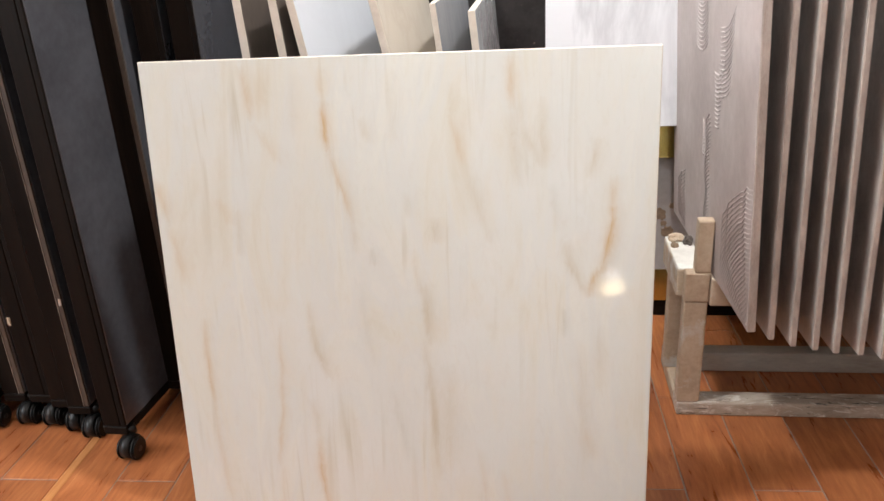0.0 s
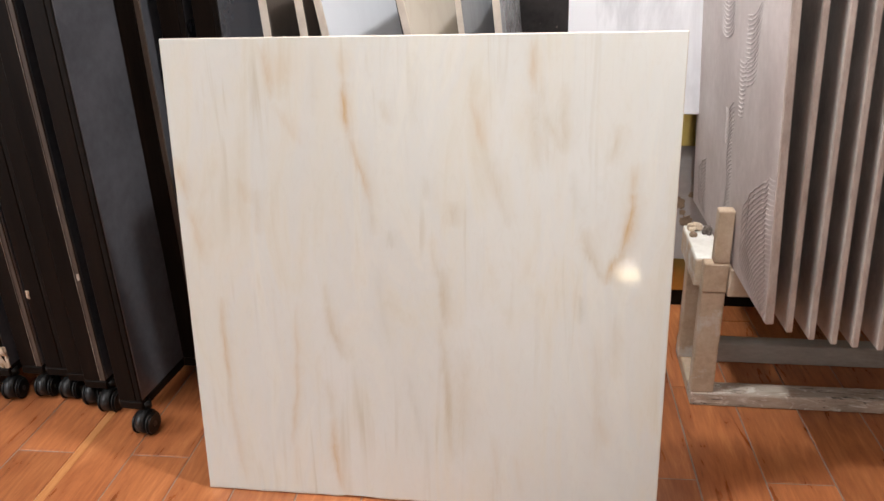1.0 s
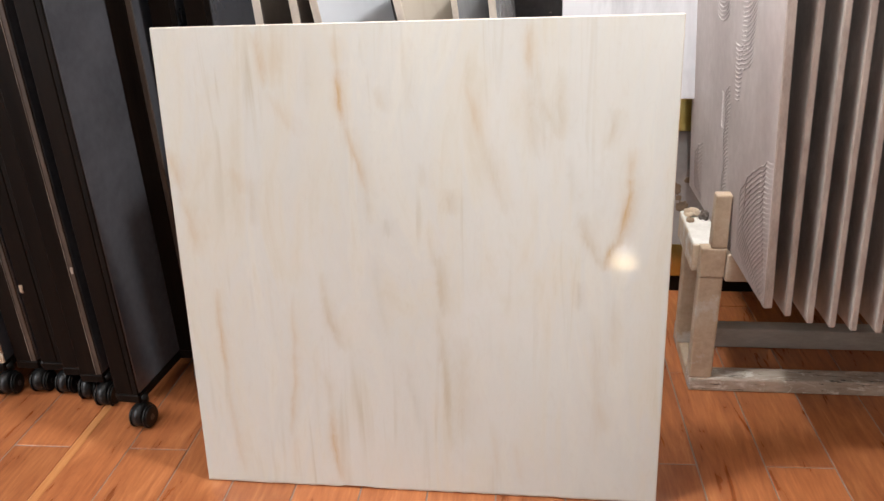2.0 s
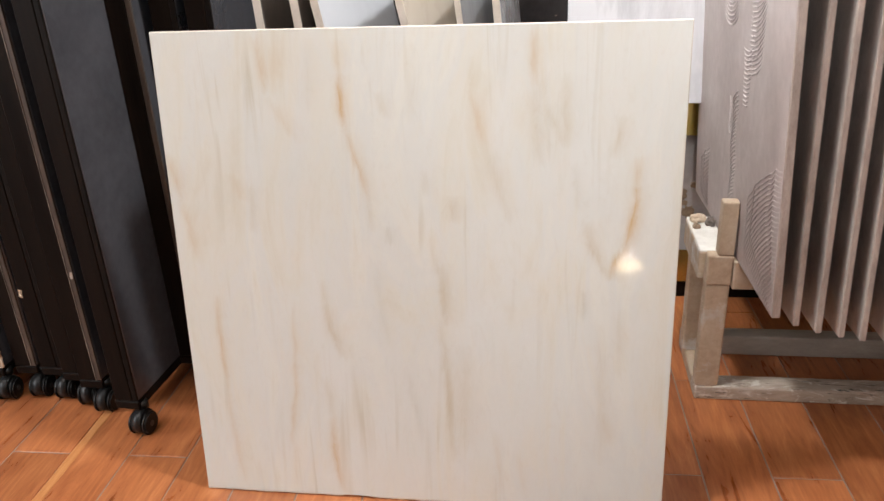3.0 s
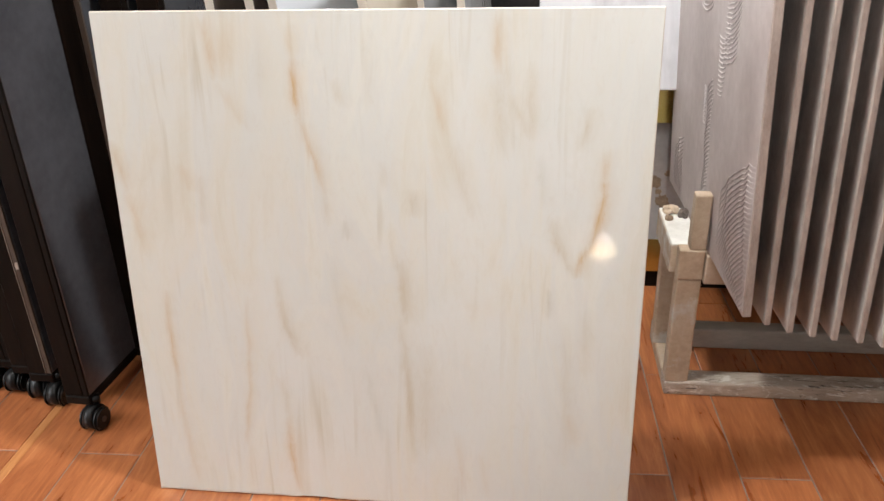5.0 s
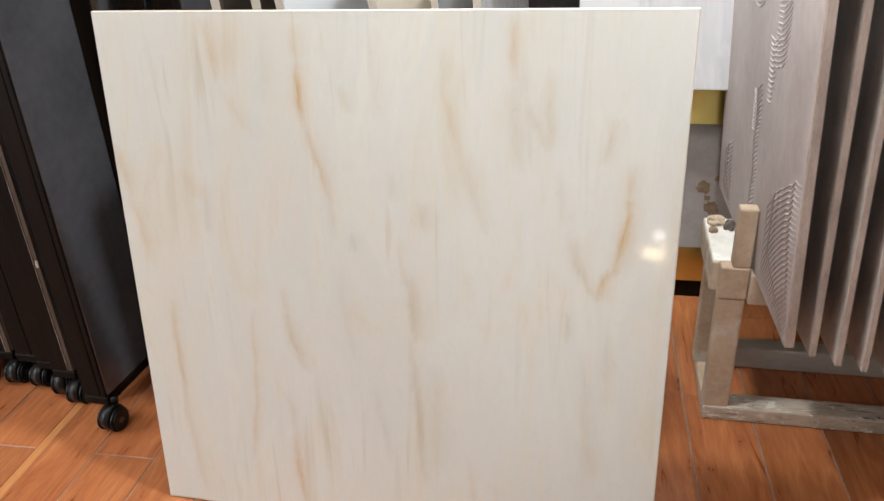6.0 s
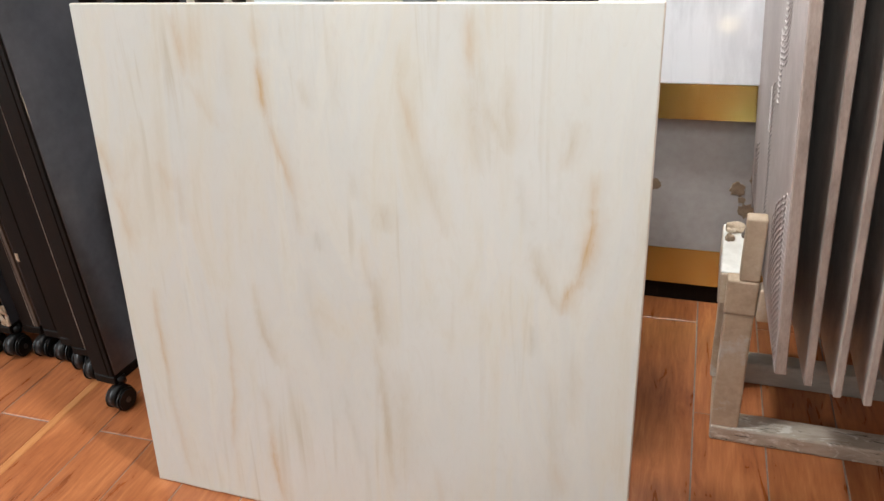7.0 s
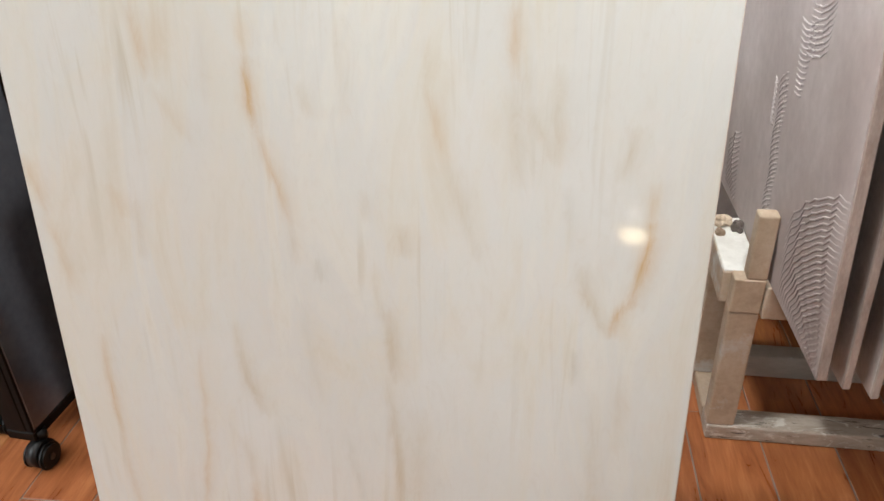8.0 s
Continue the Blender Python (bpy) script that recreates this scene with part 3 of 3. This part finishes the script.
def ridges(bm, arcs, face_x):
    """Half-round ridges of adhesive left by a notched trowel: (y, z, radius, from, to) each."""
    for cy, cz, r, a0, a1 in arcs:
        n, w, h = 14, 0.0023, 0.0016
        rows = []
        for i in range(n + 1):
            a = radians(a0 + (a1 - a0) * i / n)
            k = min(1.0, 4.0 * min(i, n - i) / n + 0.12)
            dy, dz = math.cos(a), math.sin(a)
            wob = 1 + 0.02 * noise.noise(Vector((cy * 90, cz * 90, i * 0.7)))
            rows.append([bm.verts.new((face_x - hh * k, cy + dy * (r * wob + o), cz + dz * (r * wob + o))) for o, hh in ((-w, -0.0005), (-w * 0.4, h), (w * 0.4, h), (w, -0.0005))])
        for p, q in zip(rows, rows[1:]):
            for j in range(3):
                bm.faces.new((p[j], q[j], q[j + 1], p[j + 1]))
    bmesh.ops.recalc_face_normals(bm, faces=bm.faces)


def rack_tile(x, y, z, yaw, lean, width, height, face, edge, label, group, thick=0.012, back=None):
    """A tile standing on edge in a rack; its origin is the front foot corner of its left face."""
    t = thing("rack_tile", label, "tile", group, Matrix.Translation((x, y, z)) @ pose(0, 0, 0, 0, 0, yaw) @ pose(0, 0, 0, 0, lean, 0))
    solid("body", edge, t, (0.0004, thick - 0.0004, 0, width, 0, height), 0.0012, "raw porcelain body")
    if back:
        solid("back", back, t, (0.0, 0.0012, 0.003, width - 0.0015, 0.0015, height - 0.0015))
    solid("face", face, t, (thick - 0.0012, thick, 0.0015, width - 0.0015, 0.0015, height - 0.0015))
    return t


first = rack_tile(0.9705, 1.927, 0.3125, 2.4, -3.2, 0.60, 1.2, BROWN_FACE, BACK_EDGE, "grey-brown tile with combed adhesive on its back", "tiles in the timber rack", 0.014)
solid("back", GREY_BACK, first, (-0.0004, 0.0010, 0.002, 0.598, 0.002, 1.198), 0.0, "cement-grey back")
def swept(cy, cz, r0, r1, left, foot, right=0.004, step=0.0078):
    """Concentric arcs round a point, cut by a far side, a foot line and a near side."""
    out, r = [], r0
    while r < r1:
        near = math.degrees(math.acos(min(0.999, (right - cy) / r)))
        far = max(math.degrees(math.asin(min(0.999, (foot - cz) / r))), math.degrees(math.acos(min(0.999, (left - cy) / r))))
        if near - far > 6:
            out.append((cy, cz, r, far, near))
        r += step
    return out


fans = (
    swept(-0.10, -0.10, 0.14, 0.37, 0.19, 0.004),
    [(0.245 + 0.004 * math.sin(i * 0.5), 0.02 + 0.0078 * i, 0.085, 38, 72) for i in range(28)],
    [(0.215, 0.455 + 0.0078 * i, 0.10, -148 + 1.1 * (15 - i), -84) for i in range(16)],
    [(0.235, 0.355 + 0.0078 * i, 0.06, -135 + 2.0 * (13 - i), -80 + i) for i in range(13)],
    [(0.36, 0.490 + 0.0078 * i, 0.075, -142, -52 - 2.0 * max(0, i - 8)) for i in range(15)],
    [(0.30, 0.265 + 0.0078 * i, 0.05, -70, -50) for i in range(9)],
    swept(0.40, -0.06, 0.10, 0.22, 0.56, 0.01, 0.47),
)
for fan in fans:
    bm = bmesh.new()
    ridges(bm, fan, -0.0002)
    tagged(part("adhesive_patch", bm, ADHESIVE, first, "dried adhesive combed in arcs"), kind="stuff")
rng = random.Random(11)
for i in range(1, 17):
    x = 0.972 + 0.0368 * i + rng.uniform(-0.002, 0.002)
    rack_tile(x, 1.936 + rng.uniform(-0.005, 0.005), 0.3125 - 0.056 * (1 - math.exp(-i / 2.4)), max(0.8, 2.4 - 0.2 * i) + rng.uniform(-0.4, 0.4), -2.4 + rng.uniform(-0.5, 0.5), 0.60, 1.2, BROWN_FACE, BACK_EDGE, "brown stone-look tile standing on edge in a timber rack", "tiles in the timber rack", 0.0105, DARK_BACK)

def lump(x, y, z, size, seed, material):
    """A crumb of dried mortar."""
    bm = bmesh.new()
    bmesh.ops.create_icosphere(bm, subdivisions=3, radius=1.0)
    for v in bm.verts:
        k = 1 + 0.45 * noise.noise(v.co * 1.4 + Vector((seed, 0, 0))) + 0.15 * noise.noise(v.co * 4 + Vector((0, seed, 0)))
        v.co = Vector((v.co.x * size[0] * k, v.co.y * size[1] * k, max(v.co.z, -0.55) * size[2] * k))
    low = min(v.co.z for v in bm.verts)
    bmesh.ops.translate(bm, verts=bm.verts, vec=(x, y, z - low - 0.0005))
    ob = part("mortar_lump", bm, material)
    return tagged(ob, "rough crumb of dried mortar on the timber rack arm", "rubble", "mortar crumbs")


for x, y, size, seed, material in ((0.915, 2.318, (0.016, 0.013, 0.010), 1.0, RACK_WOOD), (0.938, 2.30, (0.010, 0.014, 0.010), 5.0, BROWN_FACE), (0.908, 2.285, (0.008, 0.010, 0.006), 9.0, RUST)):
    lump(x, y, 0.322, size, seed, material)

timber_rack(0.07, 0.60, 2.12, 2.40, "low timber rack behind the leaning slab")
B = "tiles behind the slab"
for x, lean, top, face, label, wide in ((0.150, -2.5, 0.888, BROWN_FACE, "brown tile with a pale edge standing on edge", 0.014), (0.211, -4.5, 0.888, BROWN_FACE, "brown tile with a pale edge standing on edge", 0.014),
                                  (0.247, -9.0, 0.888, WHITE_STONE, "bluish white stone-look tile standing on edge", 0.013), (0.380, -11.0, 0.915, BEIGE_STONE, "pale beige stone-look tile standing on edge", 0.013),
                                  (0.466, -6.0, 0.862, SLATE, "blue-grey slate tile standing on edge", 0.010), (0.522, -5.0, 0.848, GREY_MARBLE, "pale grey marble tile standing on edge", 0.012)):
    foot = 0.3135
    shift = math.tan(radians(lean)) * (0.78 - foot)
    rack_tile(x - shift, 1.962, foot, 0, lean, 0.60, top - foot, face, TILE_BODY, label, B, wide)

# ---- stand with gold bands, back of the room ----
st = thing("display_stand", "display stand with gold bands, grey tile front and white marble board", "display stand")
solid("carcass", DARK_WOOD, st, (0.05, 1.75, 2.592, 3.25, 0.0, 2.2))
solid("gold_band", GOLD, st, (0.04, 1.76, 2.578, 2.5915, 0.050, 0.137), 0.0, "polished gold metal band")
solid("gold_band", GOLD, st, (0.04, 1.76, 2.570, 2.5915, 0.433, 0.525), 0.0, "polished gold metal band")
solid("grey_panel", CONCRETE, st, (0.04, 1.76, 2.579, 2.5915, 0.1375, 0.4325), 0.0, "polished grey concrete-look tile")
rng = random.Random(21)
for sx, sz, r in ((0.921, 0.286, 0.017), (0.943, 0.238, 0.018), (0.932, 0.262, 0.008), (0.757, 0.286, 0.014), (0.951, 0.308, 0.009)):
    bm = bmesh.new()
    ring = [(math.cos(a * math.tau / 22), math.sin(a * math.tau / 22), r * rng.uniform(0.72, 1.12)) for a in range(22)]
    front = [bm.verts.new((sx + c * q * 0.9, 2.5775, sz + d * q * 0.9)) for c, d, q in ring]
    rear = [bm.verts.new((sx + c * q, 2.5792, sz + d * q)) for c, d, q in ring]
    bm.faces.new(front)
    for a in range(22):
        bm.faces.new((front[a], front[a - 1], rear[a - 1], rear[a]))
    bmesh.ops.recalc_face_normals(bm, faces=bm.faces)
    part("residue_stain", bm, RUST, st, "brown patch of glue residue")
solid("marble_board", WHITE_MARBLE, st, (0.641, 1.70, 2.500, 2.590, 0.5255, 1.9), 0.002, "white marble board with grey veins")
solid("black_board", BLACK_STONE, st, (0.09, 0.6405, 2.505, 2.590, 0.5255, 1.9), 0.002, "black speckled stone board")

# ---- floor of wood-look planks ----
floor = tagged(solid("floor", GROUT, None, (X0, X1, Y0, Y1, -0.1, -0.0016)), "floor of orange-brown wood-look tiles with pale joints", "floor", kind="structure")
PW, PL, GAP, TURN = 0.1205, 0.60, 0.0026, radians(1.6)
bm = bmesh.new()
box(bm, GAP / 2, PW - GAP / 2, GAP / 2, PL - GAP / 2, -0.008, 0.0, 0.0009)
plank_mesh = finish("plank", bm, WOOD_TILE)
# one course sits proud, shaped with a wide raised edge to hold a highlight
bm = bmesh.new()
prof = [(GAP / 2, -0.0012), (0.004, 0.0026), (0.012, 0.0056), (0.022, 0.0058), (0.045, 0.0022), (PW - GAP / 2, 0.0)]
rows = [[bm.verts.new((a, b, c)) for a, c in prof + [(PW - GAP / 2, -0.008), (GAP / 2, -0.008)]] for b in (GAP / 2, PL - GAP / 2)]
for a in range(len(rows[0])):
    bm.faces.new((rows[0][a - 1], rows[0][a], rows[1][a], rows[1][a - 1]))
bm.faces.new(rows[0])
bm.faces.new(rows[1][::-1])
bmesh.ops.recalc_face_normals(bm, faces=bm.faces)
proud_mesh = finish("proud_plank", bm, WOOD_TILE)
verts, faces = [], []
tv = [tuple(v.co) for v in plank_mesh.vertices]
tf = [tuple(p.vertices) for p in plank_mesh.polygons]
prng = random.Random(3)
TURNED = Matrix.Translation((-0.317, 1.873, 0)) @ Matrix.Rotation(TURN, 4, "Z")
for k in range(-26, 40):
    x = PW * k
    for j in range(-14, 4):
        y = PL * j + (0 if k % 2 else PL / 2)
        px, py, _ = TURNED @ Vector((x, y, 0))
        if px + PW < X0 - 0.2 or px > X1 + 0.2 or py + PL < Y0 - 0.2 or py > Y1 + 0.2:
            continue
        if -1.3 < px < 2.2 and py > -0.4 and py + PL < Y1:
            ob = new("plank", proud_mesh if k == 0 and py > 1.0 else plank_mesh)
            ob.parent = floor
            ob.location, ob.rotation_euler = (px, py, prng.uniform(-0.0003, 0.0003)), (0, 0, TURN)
        else:
            n = len(verts)
            turned = [TURNED @ Vector((a + x, b + y, c)) for a, b, c in tv]
            verts += [(min(max(v.x, X0), X1), min(max(v.y, Y0), Y1), v.z) for v in turned]
            faces += [tuple(i + n for i in f) for f in tf]
# highlight along the proud course, put into the colour as a paler strip
HIGHLIGHT_WOOD = surface("pale_highlight_wood", [(0.3, (0.34, 0.13, 0.045)), (0.5, (0.47, 0.195, 0.068)), (0.7, (0.58, 0.28, 0.11))], (40, 4, 10), 1.0, rough=0.35, bump=0.3)
for j in range(-2, 2):
    bm = bmesh.new()
    box(bm, 0.005, 0.026, GAP, PL - GAP, 0.001, 0.0066, 0.004, 3)
    strip = part("worn_strip", bm, HIGHLIGHT_WOOD, floor, "pale strip painted as the highlight along a plank")
    strip.matrix_world = TURNED @ Matrix.Translation((0, PL * j + PL / 2, 0))
me = bpy.data.meshes.new("far_planks")
me.from_pydata(verts, [], faces)
me.materials.append(WOOD_TILE)
far = new("far_planks", me)
far.parent = floor
tagged(far, "more wood-look planks", kind="stuff")
